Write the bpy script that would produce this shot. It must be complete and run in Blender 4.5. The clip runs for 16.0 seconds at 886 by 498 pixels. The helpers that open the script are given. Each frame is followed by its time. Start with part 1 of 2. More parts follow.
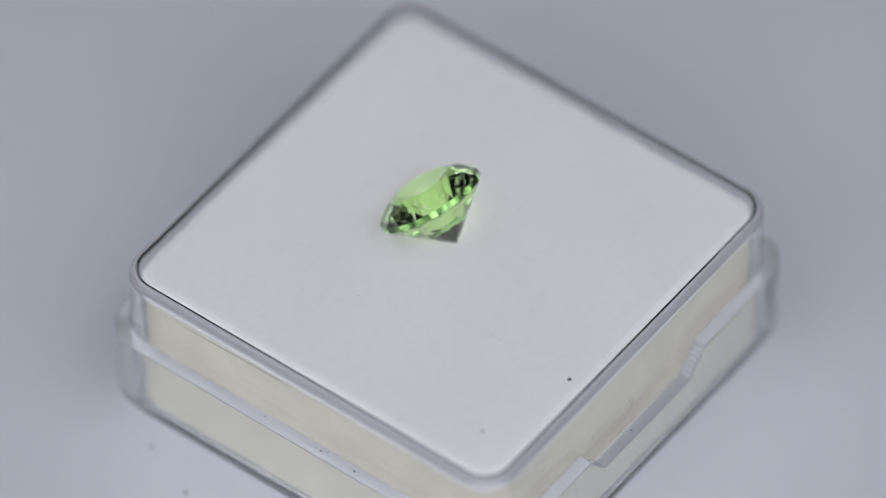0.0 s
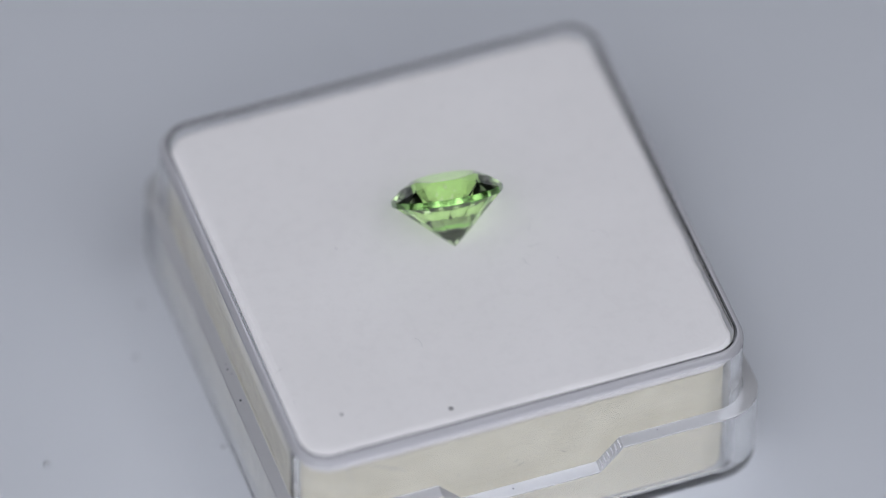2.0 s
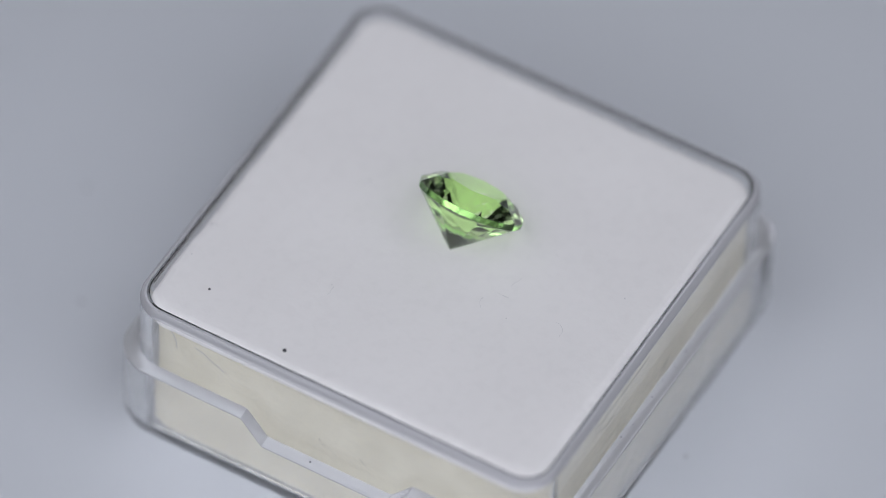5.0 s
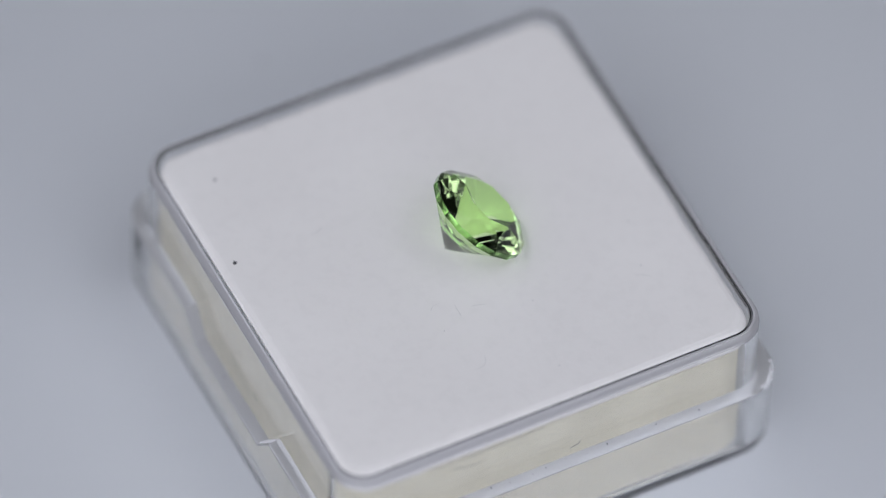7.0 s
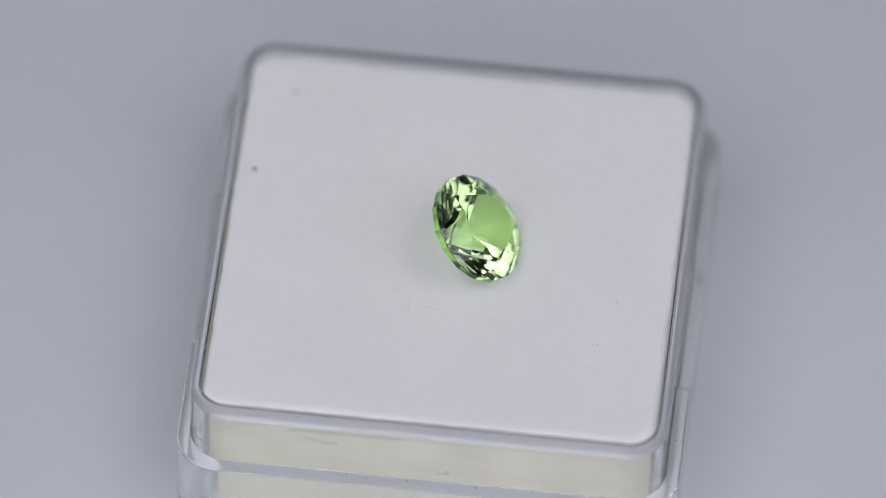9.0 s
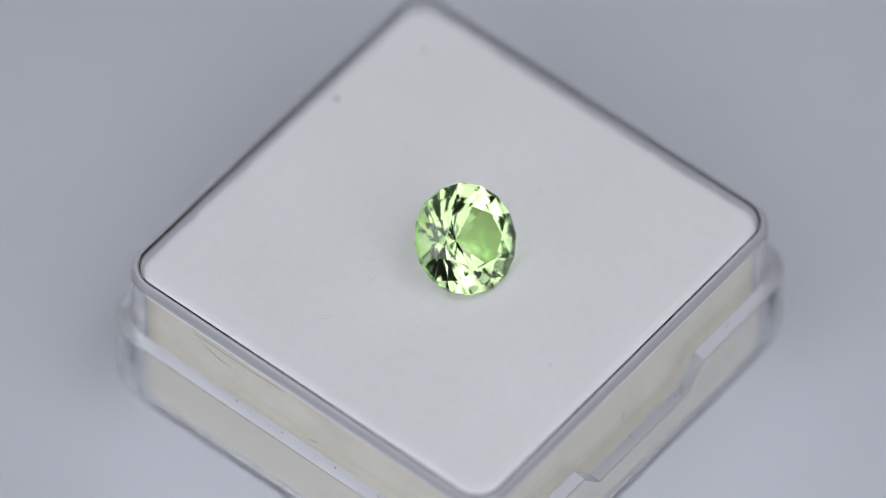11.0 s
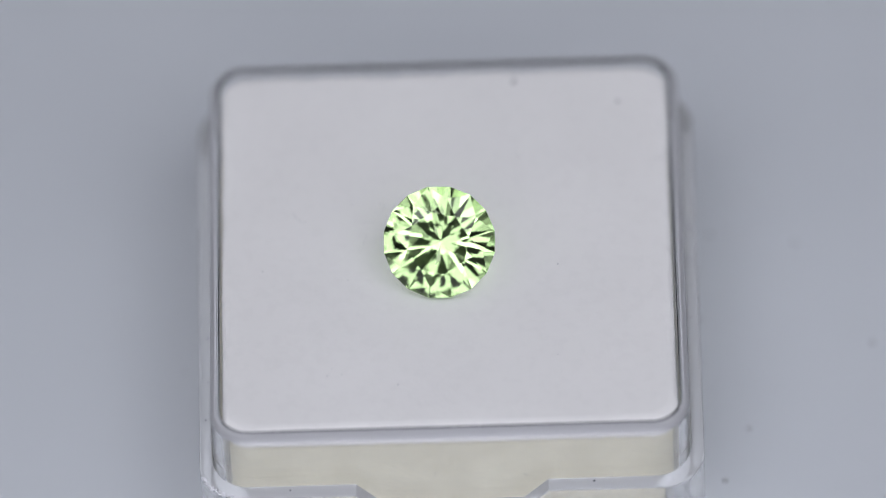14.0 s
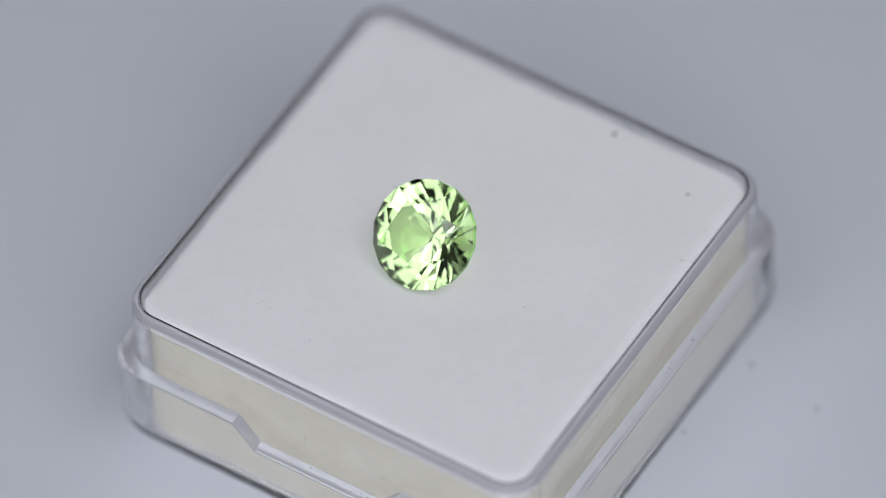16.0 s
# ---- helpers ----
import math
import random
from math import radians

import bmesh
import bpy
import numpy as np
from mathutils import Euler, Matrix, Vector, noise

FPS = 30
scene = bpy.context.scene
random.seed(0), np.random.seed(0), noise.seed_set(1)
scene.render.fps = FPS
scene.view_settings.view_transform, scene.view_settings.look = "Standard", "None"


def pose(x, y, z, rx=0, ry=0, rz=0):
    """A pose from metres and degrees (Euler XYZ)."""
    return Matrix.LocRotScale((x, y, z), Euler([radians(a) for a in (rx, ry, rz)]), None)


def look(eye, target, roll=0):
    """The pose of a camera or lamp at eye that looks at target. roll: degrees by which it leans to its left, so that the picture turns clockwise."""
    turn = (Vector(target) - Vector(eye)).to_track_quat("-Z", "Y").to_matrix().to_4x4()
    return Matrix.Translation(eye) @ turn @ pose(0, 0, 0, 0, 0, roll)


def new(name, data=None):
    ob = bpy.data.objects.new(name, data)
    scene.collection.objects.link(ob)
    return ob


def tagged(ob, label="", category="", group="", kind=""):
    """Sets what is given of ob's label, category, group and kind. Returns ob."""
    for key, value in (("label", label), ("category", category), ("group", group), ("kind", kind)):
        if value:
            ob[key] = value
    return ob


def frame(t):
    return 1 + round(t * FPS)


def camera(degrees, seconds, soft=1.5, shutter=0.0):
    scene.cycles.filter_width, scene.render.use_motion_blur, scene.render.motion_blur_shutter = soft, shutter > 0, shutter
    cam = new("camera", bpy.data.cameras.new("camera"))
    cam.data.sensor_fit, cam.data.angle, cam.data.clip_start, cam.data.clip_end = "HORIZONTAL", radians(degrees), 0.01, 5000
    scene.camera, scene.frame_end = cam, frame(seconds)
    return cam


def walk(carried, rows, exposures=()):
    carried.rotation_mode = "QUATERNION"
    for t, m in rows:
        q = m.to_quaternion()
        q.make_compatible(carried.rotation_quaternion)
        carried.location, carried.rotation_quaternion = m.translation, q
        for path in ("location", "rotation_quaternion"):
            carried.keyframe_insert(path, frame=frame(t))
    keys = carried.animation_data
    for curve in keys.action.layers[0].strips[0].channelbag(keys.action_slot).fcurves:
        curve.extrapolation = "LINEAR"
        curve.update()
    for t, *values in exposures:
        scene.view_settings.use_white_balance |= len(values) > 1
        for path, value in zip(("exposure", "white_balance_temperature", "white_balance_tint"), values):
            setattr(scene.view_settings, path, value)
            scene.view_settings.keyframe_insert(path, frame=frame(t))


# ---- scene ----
# Sizes below are in millimetres and turned into metres by MM.
MM = 0.001
HEIGHT = 10.9             # top of the display box above the turntable
SPIN = -16.552            # degrees a second, clockwise seen from above
SECONDS = 16.0

# ---- camera ----
cam = camera(5.139, SECONDS, 0.6)
EYE = Vector((-0.329, -371.018, 458.458 + HEIGHT)) * MM
AIM = Vector((-0.329, -0.421, HEIGHT)) * MM
cam.data.dof.use_dof = True
cam.data.dof.focus_distance = 0.5862
cam.data.dof.aperture_fstop = 12.5
walk(cam, [(0, look(EYE, AIM, -0.53)), (SECONDS, look(EYE, AIM, -0.53))])

# ---- light ----
world = bpy.data.worlds.new("studio_air")
scene.world = world
world.use_nodes = True
world.node_tree.nodes["Background"].inputs[0].default_value = (0.75, 0.85, 1.0, 1)
world.node_tree.nodes["Background"].inputs[1].default_value = 0.05
scene.view_settings.exposure = 0.0


LAMP_WHITE = (0.888, 0.912, 1.0)
GLOW = 1.75               # brightness of every panel


def softbox(name, turn, rise, away, wide, high):
    """A soft panel that faces the gem: degrees to the right of the camera, degrees above the desk, metres off."""
    lamp = bpy.data.lights.new(name, "AREA")
    lamp.shape, lamp.size, lamp.size_y = "RECTANGLE", wide, high
    lamp.energy, lamp.color = GLOW * math.pi * wide * high, LAMP_WHITE
    ob = new(name, lamp)
    a, e = radians(turn), radians(rise)
    ob.matrix_world = look((away * math.sin(a) * math.cos(e), -away * math.cos(a) * math.cos(e), away * math.sin(e)), (0, 0, HEIGHT * MM))
    return ob


# a ring of panels round the lens, open at the lens itself and dark behind the turntable
softbox("softbox_left", -44.5, 52.5, 0.50, 0.37, 0.37)
softbox("softbox_right", 44.5, 52.5, 0.50, 0.37, 0.37)
softbox("softbox_over_lens", 0, 65.5, 0.50, 0.20, 0.17)
softbox("softbox_under_lens", 0, 29.5, 0.50, 0.21, 0.165)
softbox("softbox_upper_left", -85, 68, 0.52, 0.24, 0.16)
softbox("softbox_upper_right", 85, 68, 0.52, 0.24, 0.16)


# ---- materials ----
def material(name):
    m = bpy.data.materials.new(name)
    m.use_nodes = True
    nodes = m.node_tree.nodes
    return m, nodes, m.node_tree.links, nodes["Principled BSDF"]


def noisy(name, low, high, scale, rough, bump=0.0, bump_scale=None, spec=0.5, fine=None, dark=0.94):
    """A rough surface whose colour drifts between two tones, with fine relief."""
    m, nodes, links, p = material(name)
    co = nodes.new("ShaderNodeTexCoord")
    big = nodes.new("ShaderNodeTexNoise")
    big.inputs["Scale"].default_value, big.inputs["Detail"].default_value = scale, 4
    links.new(co.outputs["Object"], big.inputs["Vector"])
    ramp = nodes.new("ShaderNodeValToRGB")
    ramp.color_ramp.elements[0].color, ramp.color_ramp.elements[1].color = (*low, 1), (*high, 1)
    ramp.color_ramp.elements[0].position, ramp.color_ramp.elements[1].position = 0.3, 0.7
    links.new(big.outputs["Fac"], ramp.inputs["Fac"])
    links.new(ramp.outputs["Color"], p.inputs["Base Color"])
    if fine:
        grain = nodes.new("ShaderNodeTexNoise")
        grain.inputs["Scale"].default_value, grain.inputs["Detail"].default_value = fine, 3
        links.new(co.outputs["Object"], grain.inputs["Vector"])
        spots = nodes.new("ShaderNodeMapRange")
        spots.inputs[1].default_value, spots.inputs[2].default_value = 0.34, 0.52
        spots.inputs[3].default_value, spots.inputs[4].default_value = dark, 1.0
        links.new(grain.outputs["Fac"], spots.inputs[0])
        tone = nodes.new("ShaderNodeMixRGB")
        tone.blend_type, tone.inputs[0].default_value = "MULTIPLY", 1.0
        links.new(ramp.outputs["Color"], tone.inputs[1])
        links.new(spots.outputs[0], tone.inputs[2])
        links.new(tone.outputs[0], p.inputs["Base Color"])
    p.inputs["Roughness"].default_value = rough
    p.inputs["Specular IOR Level"].default_value = spec
    if bump:
        small = nodes.new("ShaderNodeTexNoise")
        small.inputs["Scale"].default_value, small.inputs["Detail"].default_value = bump_scale, 3
        links.new(co.outputs["Object"], small.inputs["Vector"])
        b = nodes.new("ShaderNodeBump")
        b.inputs["Strength"].default_value, b.inputs["Distance"].default_value = bump, 0.00005
        links.new(small.outputs["Fac"], b.inputs["Height"])
        links.new(b.outputs["Normal"], p.inputs["Normal"])
    return m


def gem_glass(name, colour, gloss, ior, rough=0.0):
    """Clear stone: colour tints the light that goes in and out, gloss each bounce off a facet."""
    m, nodes, links, p = material(name)
    p.inputs["Base Color"].default_value = (*colour, 1)
    p.inputs["Roughness"].default_value = rough
    p.inputs["IOR"].default_value = ior
    p.inputs["Transmission Weight"].default_value = 1.0
    p.inputs["Specular Tint"].default_value = (*gloss, 1)
    return m


def worn_plastic(name, colour, ior, dull=0.0, through_light=0.94):
    """Clear moulded plastic with faint ripples and hairline scuffs in its gloss."""
    m, nodes, links, p = material(name)
    p.inputs["Base Color"].default_value = (*colour, 1)
    p.inputs["IOR"].default_value = ior
    p.inputs["Transmission Weight"].default_value = through_light
    co = nodes.new("ShaderNodeTexCoord")
    ripple = nodes.new("ShaderNodeTexNoise")
    ripple.inputs["Scale"].default_value, ripple.inputs["Detail"].default_value = 260, 2
    links.new(co.outputs["Object"], ripple.inputs["Vector"])
    b = nodes.new("ShaderNodeBump")
    b.inputs["Strength"].default_value, b.inputs["Distance"].default_value = 0.25, 0.00006
    links.new(ripple.outputs["Fac"], b.inputs["Height"])
    links.new(b.outputs["Normal"], p.inputs["Normal"])
    stain = nodes.new("ShaderNodeTexNoise")
    stain.inputs["Scale"].default_value, stain.inputs["Detail"].default_value = 900, 5
    links.new(co.outputs["Object"], stain.inputs["Vector"])
    r = nodes.new("ShaderNodeMapRange")
    r.inputs[1].default_value, r.inputs[2].default_value = 0.55, 0.8
    r.inputs[3].default_value, r.inputs[4].default_value = dull, dull + 0.12
    links.new(stain.outputs["Fac"], r.inputs[0])
    links.new(r.outputs[0], p.inputs["Roughness"])
    return m


ACRYLIC = noisy("white_acrylic", (0.607, 0.628, 0.665), (0.647, 0.668, 0.705), 30, 0.6, 0.1, 900)
DESK = noisy("pale_laminate", (0.50, 0.51, 0.53), (0.55, 0.56, 0.58), 6, 0.6, 0.1, 300)
# cloths of the unseen screens added round the desk
WHITE_CLOTH = noisy("white_reflector_cloth", (0.66, 0.66, 0.67), (0.72, 0.72, 0.73), 4, 0.9, 0.2, 60)
CLOTH = noisy("black_blocker_cloth", (0.03, 0.031, 0.033), (0.045, 0.045, 0.048), 4, 0.9, 0.2, 60)
CARD = noisy("white_flocked_card", (0.838, 0.818, 0.812), (0.873, 0.853, 0.847), 120, 0.9, 0.35, 4000, 0.2, 1600, 0.982)
FOAM = noisy("cream_foam", (0.73, 0.69, 0.555), (0.815, 0.775, 0.635), 420, 0.95, 0.6, 3500, 0.2, 4200)
PLASTIC = worn_plastic("clear_polystyrene", (0.985, 0.985, 0.985), 1.53, 0.0, 0.985)
# milky white mixed into the next two stands in for light on the edges
RIM_LIT = worn_plastic("lit_rim_polystyrene", (0.93, 0.92, 0.96), 1.53, 0.15, 0.50)
LEDGE_LIT = worn_plastic("lit_ledge_polystyrene", (0.95, 0.95, 0.97), 1.53, 0.15, 0.60)
CHIPPED = worn_plastic("chipped_polystyrene", (0.80, 0.80, 0.82), 1.53, 0.12, 0.65)
GEM = gem_glass("mint_green_gem", (0.61, 0.86, 0.38), (0.93, 1.0, 0.86), 1.72)
# same stone with a stronger green, painting in light gathered at its edge
GEM_BAND_GLOW = gem_glass("gem_band_inner_light", (0.38, 1.0, 0.18), (0.60, 1.0, 0.45), 1.72, 0.2)
DUST = noisy("grey_dust", (0.05, 0.05, 0.06), (0.12, 0.12, 0.13), 3000, 0.95)
LINT = noisy("dark_lint", (0.10, 0.10, 0.11), (0.20, 0.20, 0.21), 3000, 0.95)
PALE_LINT = noisy("pale_lint", (0.40, 0.40, 0.42), (0.50, 0.50, 0.52), 3000, 0.95)
FAINT_LINT = noisy("faint_lint", (0.46, 0.47, 0.49), (0.54, 0.55, 0.57), 3000, 0.95)


# ---- mesh helpers ----
def finish(name, bm, mat, sharp=None):
    mesh = bpy.data.meshes.new(name)
    bm.normal_update()
    bm.to_mesh(mesh)
    bm.free()
    mesh.materials.append(mat)
    if sharp is not None:
        mesh.polygons.foreach_set("use_smooth", [True] * len(mesh.polygons))
        mesh.set_sharp_from_angle(angle=radians(sharp))
    return mesh


def part(name, bm, mat, parent, label="", sharp=None):
    ob = new(name, finish(name, bm, mat, sharp))
    ob.parent = parent
    if label:
        tagged(ob, label=label)
    return ob


def outline(half, r, z, stops=(), dips=None, steps=10):
    """A rounded square in millimetres: points on two facing sides at the stops, lowered by dips."""
    pts = []
    corners = ((1, 1, 0), (-1, 1, 90), (-1, -1, 180), (1, -1, 270))
    for i, (sx, sy, a0) in enumerate(corners):
        x, y = sx * (half - r), sy * (half - r)
        turns = [radians(a0 + 90 * k / steps) for k in range(steps + 1)]
        edge = [(x + r * math.cos(a), y + r * math.sin(a), z) for a in turns]
        a, b = turns[0], turns[-1]
        pts.append((edge[0][0] + 0.06 * math.sin(a), edge[0][1] - 0.06 * math.cos(a), z))
        pts += edge
        pts.append((edge[-1][0] - 0.06 * math.sin(b), edge[-1][1] + 0.06 * math.cos(b), z))
        if i in (0, 2):
            row = sorted(stops, reverse=(i == 0))
            for s in row:
                d = dips[stops.index(s)] if dips else 0.0
                pts.append((s, sy * half, z - d))
    return pts


def loft(loops, ring=False):
    """A closed skin through loops of equal length, capped at both ends or closed to a ring."""
    bm = bmesh.new()
    rings = [[bm.verts.new(Vector(p) * MM) for p in loop] for loop in loops]
    n = len(rings[0])
    pairs = list(zip(rings, rings[1:])) + ([(rings[-1], rings[0])] if ring else [])
    for a, b in pairs:
        for i in range(n):
            bm.faces.new((a[i], a[(i + 1) % n], b[(i + 1) % n], b[i]))
    if not ring:
        bm.faces.new(list(reversed(rings[0])))
        bm.faces.new(rings[-1])
    bm.normal_update()
    if bm.calc_volume(signed=True) < 0:
        bmesh.ops.reverse_faces(bm, faces=bm.faces)
    return bm


def box_mesh(w, d, h, bevel):
    bm = bmesh.new()
    bmesh.ops.create_cube(bm, size=1)
    bmesh.ops.scale(bm, vec=(w, d, h), verts=bm.verts)
    if bevel:
        bmesh.ops.bevel(bm, geom=list(bm.edges), offset=bevel, segments=2, affect="EDGES")
    return bm


# ---- setting ----
def studio():
    desk = new("desk", finish("desk", box_mesh(1.5, 1.5, 0.03, 0.003), DESK))
    desk.location = (0, 0, -0.03)
    tagged(desk, "pale grey laminate desk top under the turntable", "desk", kind="structure")
    # screens out of view, added so the gem's facets meet darkness
    surround = (("wall_north", (1.5, 0.02, 1.2), (0, 0.71, 0.585)), ("wall_south", (1.5, 0.02, 1.2), (0, -0.71, 0.585)),
            ("wall_east", (0.02, 1.4, 1.2), (0.74, 0, 0.585)), ("wall_west", (0.02, 1.4, 1.2), (-0.74, 0, 0.585)),
            ("ceiling", (1.5, 1.44, 0.02), (0, 0, 1.195)))
    for name, size, at in surround:
        # the south screen is an added white reflector that lifts the dark facets
        cloth = WHITE_CLOTH if name == "wall_south" else CLOTH
        ob = new(name, finish(name, box_mesh(*size, 0), cloth))
        ob.location = at
        tagged(ob, ("white" if name == "wall_south" else "black") + " cloth screen out of view, added to shape the light", name.split("_")[0], kind="structure")


def disc(name, radius, low, high, mat, edge, parent):
    bm = bmesh.new()
    rings = []
    for r, z in ((radius - edge, low), (radius, low + edge), (radius, high - edge), (radius - 0.3 * edge, high - 0.3 * edge), (radius - edge, high)):
        rings.append([bm.verts.new((r * MM * math.cos(2 * math.pi * i / 96), r * MM * math.sin(2 * math.pi * i / 96), z * MM)) for i in range(96)])
    for a, b in zip(rings, rings[1:]):
        for i in range(96):
            bm.faces.new((a[i], a[(i + 1) % 96], b[(i + 1) % 96], b[i]))
    bm.faces.new(list(reversed(rings[0])))
    bm.faces.new(rings[-1])
    return part(name, bm, mat, parent, sharp=35)


def make_turntable():
    table = tagged(new("turntable"), "round matt white acrylic turntable platter on the desk", "turntable")
    disc("platter", 120, -6, 0, ACRYLIC, 1.0, table)
    disc("hub", 30, -15, -6.02, DESK, 0.5, table)
    return table


# ---- the display box ----
LEDGE = HEIGHT - 4.36
STOPS = (-5.7, -4.25, 4.25, 5.7)
DIPS = (0.0, 1.75, 1.75, 0.0)


def make_box():
    box = tagged(new("display_box"), "small square open clear plastic gem box on the turntable", "box")
    z, top = LEDGE, HEIGHT
    # tray: inner floor, inner wall, notched rim, outer wall, rounded foot
    tray = [outline(13.9, 2.0, 1.0, STOPS), outline(14.1, 2.15, 1.08, STOPS), outline(14.2, 2.2, 1.3, STOPS), outline(14.2, 2.2, 1.36, STOPS),
            outline(14.2, 2.2, z - 0.14, STOPS, DIPS), outline(14.2, 2.2, z - 0.08, STOPS, DIPS), outline(14.24, 2.24, z, STOPS, DIPS),
            outline(14.28, 2.26, z - 0.01, STOPS, DIPS), outline(14.86, 2.52, z - 0.1, STOPS, DIPS), outline(14.9, 2.54, z - 0.11, STOPS, DIPS),
            outline(14.98, 2.58, z - 0.15, STOPS, DIPS), outline(15.0, 2.6, z - 0.21, STOPS, DIPS), outline(15.0, 2.6, z - 0.25, STOPS, DIPS),
            outline(15.0, 2.6, 1.35, STOPS), outline(15.0, 2.6, 1.3, STOPS), outline(14.95, 2.57, 0.9, STOPS),
            outline(14.8, 2.47, 0.52, STOPS), outline(14.55, 2.33, 0.2, STOPS), outline(14.25, 2.15, 0.04, STOPS), outline(13.95, 2.0, 0.0, STOPS)]
    body = part("tray", loft(tray), PLASTIC, box, "clear plastic tray with a thumb notch in two sides", 28)
    # frame: a thin ring that stands in the tray and rises above its rim
    lip = top + 0.33
    wall = [outline(13.55, 1.6, 1.05), outline(13.55, 1.6, lip - 0.36), outline(13.55, 1.6, lip - 0.3), outline(13.58, 1.63, lip - 0.05),
            outline(13.64, 1.68, lip), outline(13.74, 1.76, lip), outline(13.77, 1.79, lip - 0.07), outline(13.84, 1.86, lip - 0.07),
            outline(13.88, 1.9, lip - 0.05), outline(14.02, 2.02, lip - 0.15), outline(14.11, 2.1, lip - 0.32), outline(14.15, 2.15, lip - 0.55),
            outline(14.15, 2.15, lip - 0.62), outline(14.15, 2.15, 1.05)]
    frame_ring = part("inner_frame", loft(wall, True), PLASTIC, box, "clear plastic inner frame with a rounded rim", 28)
    # a broken catch: ragged splinters round one corner of the ledge
    bm = bmesh.new()
    rng = random.Random(7)
    for k in range(11):
        a = radians(24 + 5.2 * k + rng.uniform(-2, 2))
        size = rng.uniform(0.16, 0.34)
        made = bmesh.ops.create_icosphere(bm, subdivisions=2, radius=size * MM / 2)["verts"]
        seat = Vector((12.4 + 2.55 * math.cos(a), 12.4 + 2.55 * math.sin(a), z - 0.08 + rng.uniform(-0.06, 0.05)))
        for v in made:
            v.co *= 1 + 0.9 * noise.noise(v.co * 5200 + Vector((k * 3.1, 0, 0)))
            v.co.z *= 0.7
            v.co += seat * MM
    catches = [part("catch", bm, CHIPPED, box, "rough broken plastic catch")]
    # moulding ridges on one slope of a notch
    for k in range(6):
        f = (k + 0.7) / 6.4
        bm = box_mesh(0.14 * MM, 0.55 * MM, 0.10 * MM, 0.03 * MM)
        bmesh.ops.rotate(bm, matrix=Matrix.Rotation(radians(-50), 3, "Y"), verts=bm.verts)
        bmesh.ops.translate(bm, vec=Vector((5.7 - 1.45 * f, -14.64, z - 1.75 * f + 0.01)) * MM, verts=bm.verts)
        catches.append(part("notch_ridge", bm, CHIPPED, box))
    # upper edges get a milkier mix than the walls, painting in their brightness
    for ob, level, slope, lit_edge, inside in ((body, z - 2.2, 0.15, LEDGE_LIT, 0), (frame_ring, lip - 0.7, 0.06, RIM_LIT, 13.74)):
        ob.data.materials.append(lit_edge)
        for f in ob.data.polygons:
            x, y = abs(f.center.x) / MM - 12, abs(f.center.y) / MM - 12
            reach = 12 + (math.hypot(x, y) if min(x, y) > 0 else max(x, y))
            if f.normal.z > slope and f.center.z > level * MM and reach > inside:
                f.material_index = 1
    for ob in (body, frame_ring, *catches):
        ob.visible_shadow = False
    return box


def fuzzy(half, r, z, rag, seed):
    """A rounded square with a slightly ragged edge."""
    pts = []
    for x, y, _ in outline(half, r, z, (), None, 12):
        pts.append(Vector((x, y, z)))
    dense = []
    straight = len(pts) // 4
    for i, (a, b) in enumerate(zip(pts, pts[1:] + pts[:1])):
        n = 80 if i % straight == straight - 1 else 1
        dense += [a.lerp(b, k / n) for k in range(n)]
    out = []
    for p in dense:
        d = noise.noise(p * 1.7 + Vector((seed, 0, 0))) * rag + noise.noise(p * 0.35) * rag
        out.append(p * (1 + d / half))
        out[-1].z = z
    return out


def make_pad():
    pad = tagged(new("foam_pad"), "cream foam pad with a white face inside the clear box", "foam pad")
    body = [outline(13.35, 2.3, 1.02), outline(13.36, 2.3, 1.2), outline(13.36, 2.3, HEIGHT - 1.3), outline(13.1, 2.8, HEIGHT - 1.2)]
    part("foam_body", loft(body), FOAM, pad, "cream foam block", 40)
    face = [fuzzy(13.1, 1.5, HEIGHT - 1.2, 0.0, 3.1), fuzzy(13.43, 1.6, HEIGHT - 1.1, 0.03, 3.1), fuzzy(13.43, 1.6, HEIGHT - 0.35, 0.06, 3.1),
            fuzzy(13.36, 1.58, HEIGHT - 0.2, 0.10, 3.1), fuzzy(13.2, 1.53, HEIGHT - 0.08, 0.10, 3.1), fuzzy(12.92, 1.48, HEIGHT - 0.015, 0.07, 3.1),
            fuzzy(12.6, 1.3, HEIGHT, 0.0, 3.1), fuzzy(12.5, 1.3, HEIGHT, 0.0, 3.1)]
    part("white_face", loft(face), CARD, pad, "matt white flocked card face", 4)
    return pad


# ---- the gem: a round brilliant, its point at the origin, its axis upright ----
GEM_R = 3.36
PAV = 41.5


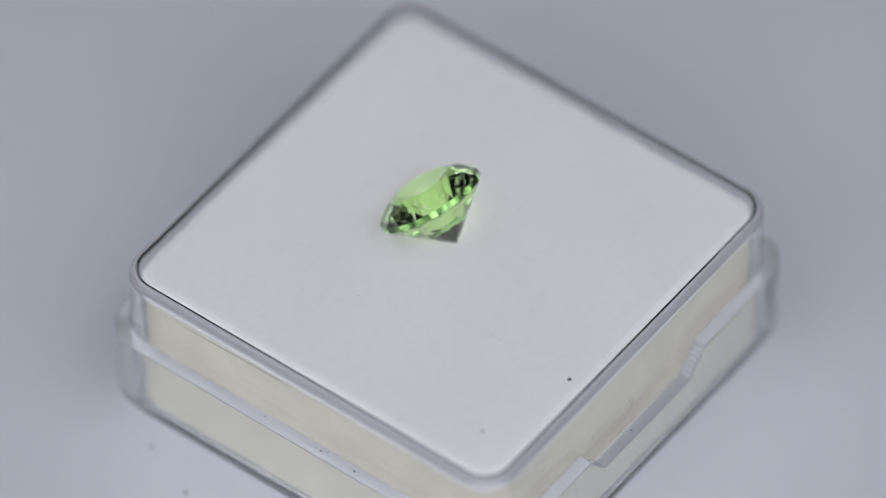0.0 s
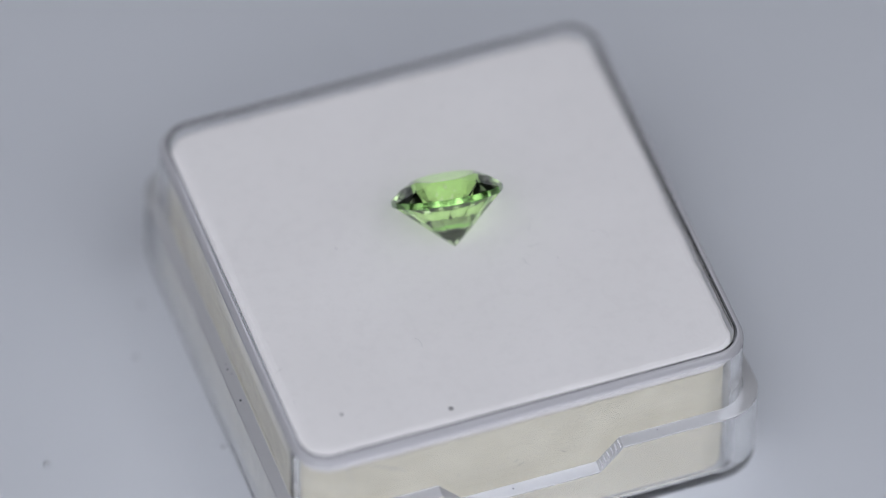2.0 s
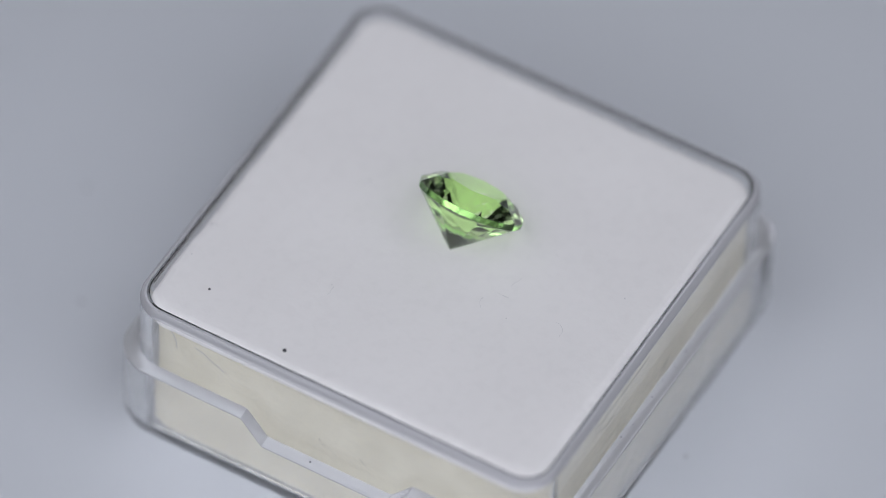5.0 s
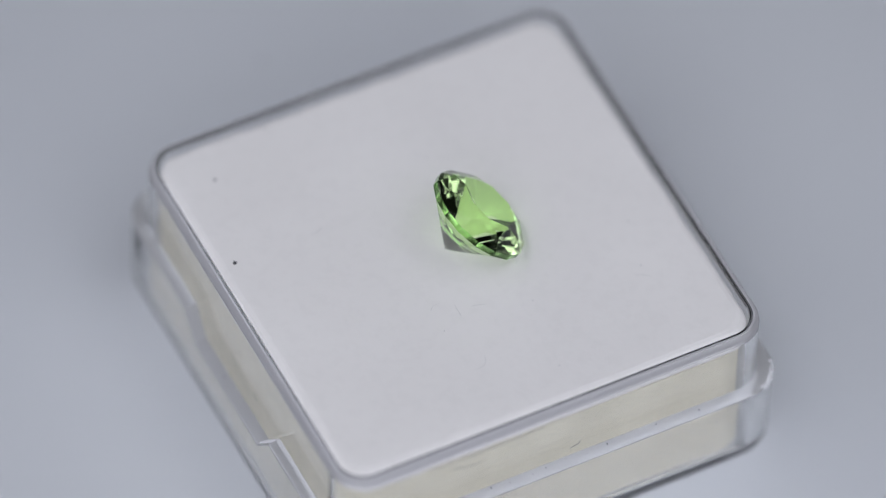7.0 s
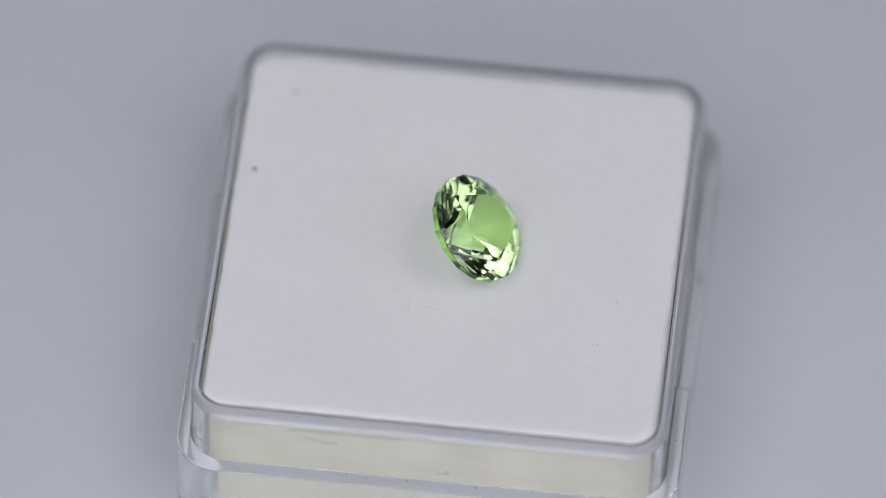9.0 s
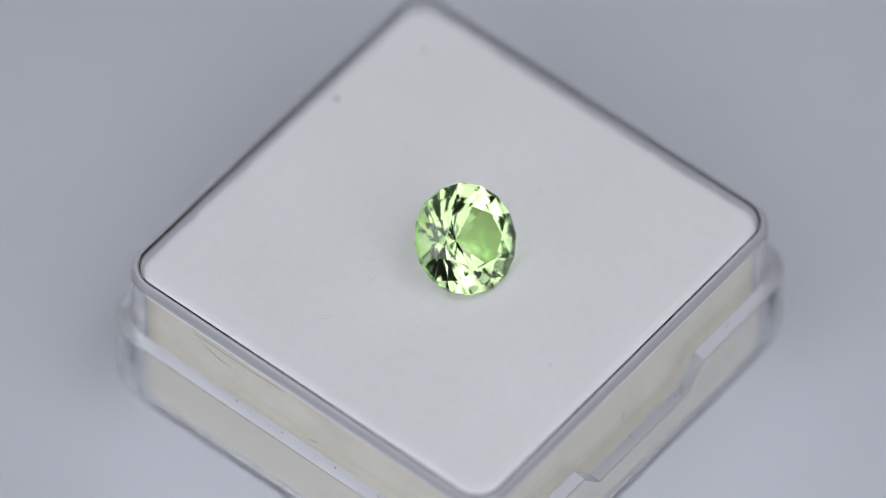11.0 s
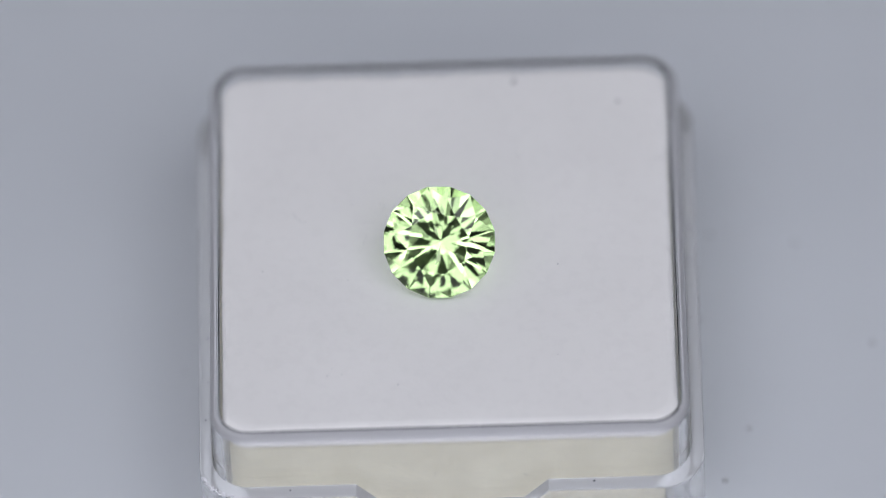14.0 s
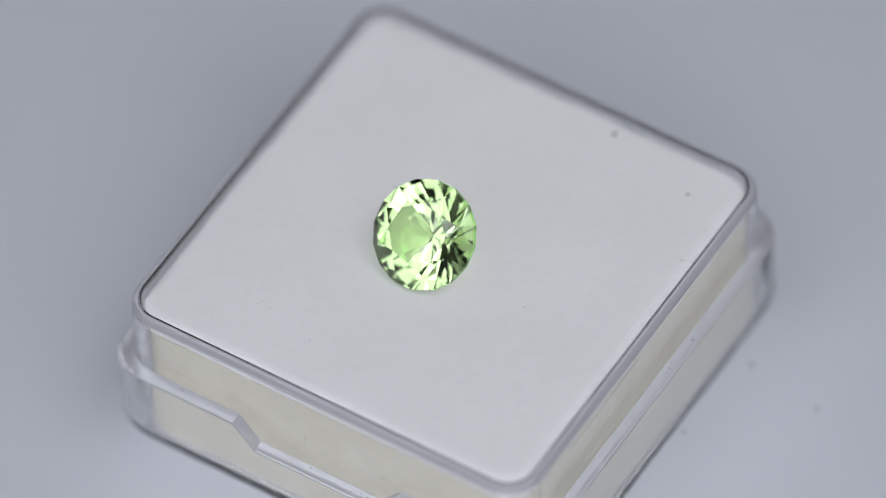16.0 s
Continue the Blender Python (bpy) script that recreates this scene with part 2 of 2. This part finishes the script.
def make_gem():
    gem = tagged(new("gemstone"), "faceted round mint green gemstone leaning on the white card", "gemstone")
    R = GEM_R
    deep = R * math.tan(radians(PAV))
    band = 0.37
    crown = radians(32.0)
    rt = 0.56 * R
    zg = deep + band
    zt = zg + (R - rt) * math.tan(crown)
    rs = 0.80 * R
    zs = zt - (rs * math.cos(radians(22.5)) - rt) * math.tan(crown)
    rl = 0.18 * R
    zl = deep * rl * math.cos(radians(22.5)) / R

    def at(r, deg, z):
        return Vector((r * math.cos(radians(deg)), r * math.sin(radians(deg)), z)) * MM

    def skin(faces):
        bm = bmesh.new()
        seen = {}
        for f in faces:
            vs = []
            for p in f:
                k = tuple(round(c, 8) for c in p)
                if k not in seen:
                    seen[k] = bm.verts.new(p)
                vs.append(seen[k])
            bm.faces.new(vs)
        return bm

    top, halves, side, low = [[at(rt, 45 * k, zt) for k in range(8)]], [], [], []
    for k in range(8):
        a = 45 * k
        top.append([at(rt, a, zt), at(rs, a - 22.5, zs), at(R, a, zg), at(rs, a + 22.5, zs)])
        top.append([at(rt, a, zt), at(rs, a + 22.5, zs), at(rt, a + 45, zt)])
        halves.append([at(rs, a + 22.5, zs), at(R, a, zg), at(R, a + 22.5, zg)])
        halves.append([at(rs, a + 22.5, zs), at(R, a + 22.5, zg), at(R, a + 45, zg)])
        low.append([at(0, 0, 0), at(rl, a + 22.5, zl), at(R, a, deep), at(rl, a - 22.5, zl)])
        low.append([at(R, a, deep), at(rl, a + 22.5, zl), at(R, a + 22.5, deep)])
        low.append([at(R, a + 22.5, deep), at(rl, a + 22.5, zl), at(R, a + 45, deep)])
    for k in range(16):
        a = 22.5 * k
        side.append([at(R, a, deep), at(R, a + 22.5, deep), at(R, a + 22.5, zg), at(R, a, zg)])
    facets = [part("crown", skin(top), GEM, gem), part("crown_border", skin(halves), GEM, gem),
              part("girdle", skin(side), GEM_BAND_GLOW, gem, "faceted green edge band, tinted vivid for light gathered inside"), part("pavilion", skin(low), GEM, gem)]
    for ob in (facets[0], facets[3]):
        ob.visible_shadow = False
    return gem


# the gem leans on one face of its point; LEAN is the way it leans at the start
LEAN = 137.0
TWIST = 14.0              # its facets are turned so far round its axis from the way it leans
CULET = (0.48, 0.02)


def gem_rest():
    a = radians(LEAN)
    axis = Vector((-math.sin(a), math.cos(a), 0))
    return (Matrix.Translation(Vector((*CULET, HEIGHT + 0.01)) * MM) @ Matrix.Rotation(radians(PAV), 4, axis)
            @ Matrix.Rotation(a + radians(TWIST), 4, "Z"))


BOX_REST = pose(-0.087 * MM, 0.221 * MM, 0, 0, 0, 52.21)
# the platter sits a little askew on its spindle
ASKEW = pose(0, 0, HEIGHT * MM) @ pose(0, 0, 0, -1.73, -0.24, 0) @ pose(0, 0, -HEIGHT * MM)


def spin(t):
    return pose(0, 0, 0, 0, 0, SPIN * t) @ ASKEW


def turning(rest):
    steps = int(SECONDS * 2)
    return [(i * 0.5, spin(i * 0.5) @ rest) for i in range(steps + 1)]


# ---- dust, lint and scuffs ----
def speck(name, size, mat, seed):
    """An irregular crumb, its lowest point at the origin."""
    bm = bmesh.new()
    bmesh.ops.create_icosphere(bm, subdivisions=2, radius=size * MM / 2)
    for v in bm.verts:
        v.co *= 1 + 0.55 * noise.noise(v.co * 1600 + Vector((seed * 7.3, seed, 0)))
        v.co.z *= 0.6
    low = min(v.co.z for v in bm.verts)
    bmesh.ops.translate(bm, vec=(0, 0, -low), verts=bm.verts)
    return finish(name, bm, mat, 180)


def thread(name, length, curl, thick, mat, seed, heading=None):
    """A thin curled fibre that lies flat, a tube of five sides."""
    rng = random.Random(seed)
    bm = bmesh.new()
    n, start = 14, rng.uniform(0, 6.28)
    heading = start if heading is None else radians(heading)
    at, rings = Vector((0, 0, 0)), []
    drift = rng.uniform(-1, 1) * curl
    spots = []
    for k in range(n):
        spots.append((at.copy(), heading))
        heading += drift / n + rng.uniform(-0.35, 0.35) * curl / 3
        at += Vector((math.cos(heading), math.sin(heading), 0)) * length / n
    mid = sum((p for p, _ in spots), Vector()) / n
    for k, (p, h) in enumerate(spots):
        r = thick / 2 * (0.4 if k in (0, n - 1) else 1.0)
        side = Vector((-math.sin(h), math.cos(h), 0))
        rings.append([bm.verts.new(((p - mid) + side * r * math.cos(a) + Vector((0, 0, thick / 2 + r * math.sin(a)))) * MM)
                      for a in [2 * math.pi * q / 5 for q in range(5)]])
    for a, b in zip(rings, rings[1:]):
        for q in range(5):
            bm.faces.new((a[q], a[(q + 1) % 5], b[(q + 1) % 5], b[q]))
    bm.faces.new(list(reversed(rings[0])))
    bm.faces.new(rings[-1])
    return finish(name, bm, mat, 180)


MOVED = []


def dust(x, y, z, size, on_box=True, mat=None, label="dark grey speck of dust on the white card"):
    ob = tagged(new("dust_speck", speck("dust_speck", size, mat or DUST, len(MOVED) + 1)), label, "dust", "dust specks")
    MOVED.append((ob, (BOX_REST if on_box else Matrix.Identity(4)) @ pose(x * MM, y * MM, z * MM, 0, 0, 40 * len(MOVED))))


def lint(x, y, z, length, curl, seed, turn=0, mat=None, thick=0.011, label="fine curled grey lint fibre on the white card"):
    ob = tagged(new("lint_fibre", thread("lint_fibre", length, curl, thick, mat or LINT, seed)), label, "lint", "lint fibres")
    MOVED.append((ob, BOX_REST @ pose(x * MM, y * MM, z * MM, 0, 0, turn)))


SIDES = {"east": (0, 90, 0), "west": (0, -90, 0), "south": (90, 0, 0), "north": (-90, 0, 0)}


def wall_lint(side, x, y, z, length, curl, seed, heading, mat, thick, label):
    """A fibre, hairline or crack that clings to an upright side of the box or its pad."""
    ob = tagged(new("lint_fibre", thread("lint_fibre", length, curl, thick, mat, seed, heading)), label, "lint", "lint fibres")
    MOVED.append((ob, BOX_REST @ pose(x * MM, y * MM, (HEIGHT + z) * MM, *SIDES[side])))


def litter():
    hair = "thin dark hairline along the clear box wall"
    wall_lint("west", -14.155, 4.85, -0.79, 8.6, 0.06, 2, 90, LINT, 0.022, hair)
    wall_lint("east", 14.155, -4.6, -0.79, 8.0, 0.06, 6, 90, LINT, 0.022, hair)
    fibre = "short dark fibre clinging to the clear box wall"
    wall_lint("east", 14.155, -6.2, -1.65, 2.4, 1.6, 12, 75, DUST, 0.022, fibre)
    wall_lint("east", 14.155, 1.05, -3.75, 0.7, 2.8, 13, 100, DUST, 0.03, fibre)
    wall_lint("south", -4.4, -14.155, -4.0, 0.35, 1.5, 14, 60, DUST, 0.02, fibre)
    wall_lint("south", -0.75, -14.155, -4.15, 0.4, 2.0, 15, 120, DUST, 0.02, fibre)
    wall_lint("south", 2.2, -14.155, -4.4, 0.6, 2.2, 16, 150, DUST, 0.02, fibre)
    wall_lint("south", -0.45, -14.155, -4.5, 0.45, 2.6, 18, 30, DUST, 0.02, fibre)
    wall_lint("north", 1.03, 14.155, -3.8, 0.7, 1.8, 19, 60, DUST, 0.022, fibre)
    wall_lint("north", -4.4, 14.155, -4.0, 0.4, 2.4, 20, 80, DUST, 0.02, fibre)
    grit = "tiny dark grit clinging to the clear tray wall"
    for x, z, length, seed in ((11.1, -6.4, 0.2, 41), (11.6, -6.7, 0.14, 42), (10.2, -5.6, 0.12, 43), (7.4, -7.2, 0.16, 44), (3.6, -6.9, 0.13, 45), (-2.4, -7.1, 0.15, 46)):
        wall_lint("east", 15.008, x, z, length, 2.4, seed, 60 + 30 * seed, DUST, 0.035, grit)
    wall_lint("east", 14.155, 1.35, -3.6, 0.45, 3.0, 47, 40, DUST, 0.03, fibre)
    crack = "fine ragged crack in the side of the cream foam"
    wall_lint("south", -11.2, -13.36, -1.6, 2.2, 1.4, 31, -18, PALE_LINT, 0.035, crack)
    wall_lint("south", -8.6, -13.36, -2.2, 2.6, 1.4, 32, -14, PALE_LINT, 0.035, crack)
    top = HEIGHT + 0.005
    for x, y, size in ((-4.3, -12.37, 0.25), (-10.5, -10.65, 0.18), (-12.82, -8.86, 0.13), (11.0, 1.55, 0.12), (-6.6, 1.6, 0.13),
                       (3.05, 10.25, 0.12), (6.35, 9.4, 0.10), (5.7, -3.42, 0.09), (-6.45, 8.35, 0.08), (5.93, 2.36, 0.08), (-4.43, -6.58, 0.09)):
        dust(x, y, top, size if size > 0.15 else 0.65 * size, True, DUST if size > 0.15 else PALE_LINT)
    for x, y, length, curl, seed in ((3.79, -3.14, 0.9, 2.2, 5), (4.66, -2.0, 0.9, 2.6, 11), (4.84, -0.66, 1.0, 3.0, 3), (8.85, -2.45, 1.5, 2.5, 8),
                                     (-4.28, -7.0, 0.8, 2.8, 21), (-12.86, -6.24, 0.6, 2.4, 4), (7.08, 9.19, 1.0, 2.6, 17), (2.77, 2.97, 0.8, 2.6, 9)):
        lint(x, y, top, length, curl, seed, 0, LINT if seed == 4 else PALE_LINT)
    ledge = LEDGE - 0.015
    for x, y, size in ((-14.57, -1.32, 0.10), (-14.6, -1.7, 0.13), (-14.45, -2.1, 0.09), (-14.65, -4.24, 0.16), (-14.55, -4.5, 0.08), (-14.5, 2.6, 0.08),
                       (14.5, 3.1, 0.10), (14.42, -4.6, 0.10), (14.55, -3.4, 0.07), (14.6, -1.9, 0.06), (14.4, 0.4, 0.06), (14.6, 1.7, 0.05), (14.45, 6.4, 0.09), (14.6, 9.2, 0.12), (14.5, -1.0, 0.09), (9.6, 14.55, 0.12), (-8.4, 14.5, 0.12), (8.0, -14.5, 0.09)):
        dust(x, y, ledge, size, True, DUST, "tiny dark crumb on the ledge of the clear box")
    for x, y, size in ((-3.9, 14.55, 0.10), (-3.5, 14.6, 0.12), (-3.0, 14.5, 0.08), (-2.4, 14.62, 0.07), (0.6, 14.4, 0.12), (-1.1, -14.6, 0.12)):
        dust(x, y, ledge - 1.75, size, True, DUST, "tiny dark crumb in the notch of the clear box")
    for x, y, size in ((-4.05, 14.7, 0.34), (-3.75, 14.8, 0.26), (-4.2, 14.5, 0.22)):
        dust(x, y, ledge - 1.74, size, True, CHIPPED, "clear plastic chip in the notch of the box")
    for x, y, size in ((-15.7, -20.0, 0.40), (-2.95, -17.75, 0.34), (-6.8, -21.3, 0.30), (9.25, 13.45, 0.30), (-15.9, -10.1, 0.34), (-18.0, -6.5, 0.36),
                       (-7.6, -13.1, 0.3)):
        dust(x, y, 0.002, size, False, FAINT_LINT, "soft grey crumb on the white turntable")


studio()
TURNTABLE = make_turntable()
BOX = make_box()
PAD = make_pad()
GEMSTONE = make_gem()
litter()


def motions():
    walk(TURNTABLE, turning(pose(0, 0, 0)))
    walk(BOX, turning(BOX_REST))
    walk(PAD, turning(BOX_REST))
    walk(GEMSTONE, turning(gem_rest()))
    for ob, rest in MOVED:
        walk(ob, turning(rest))


motions()
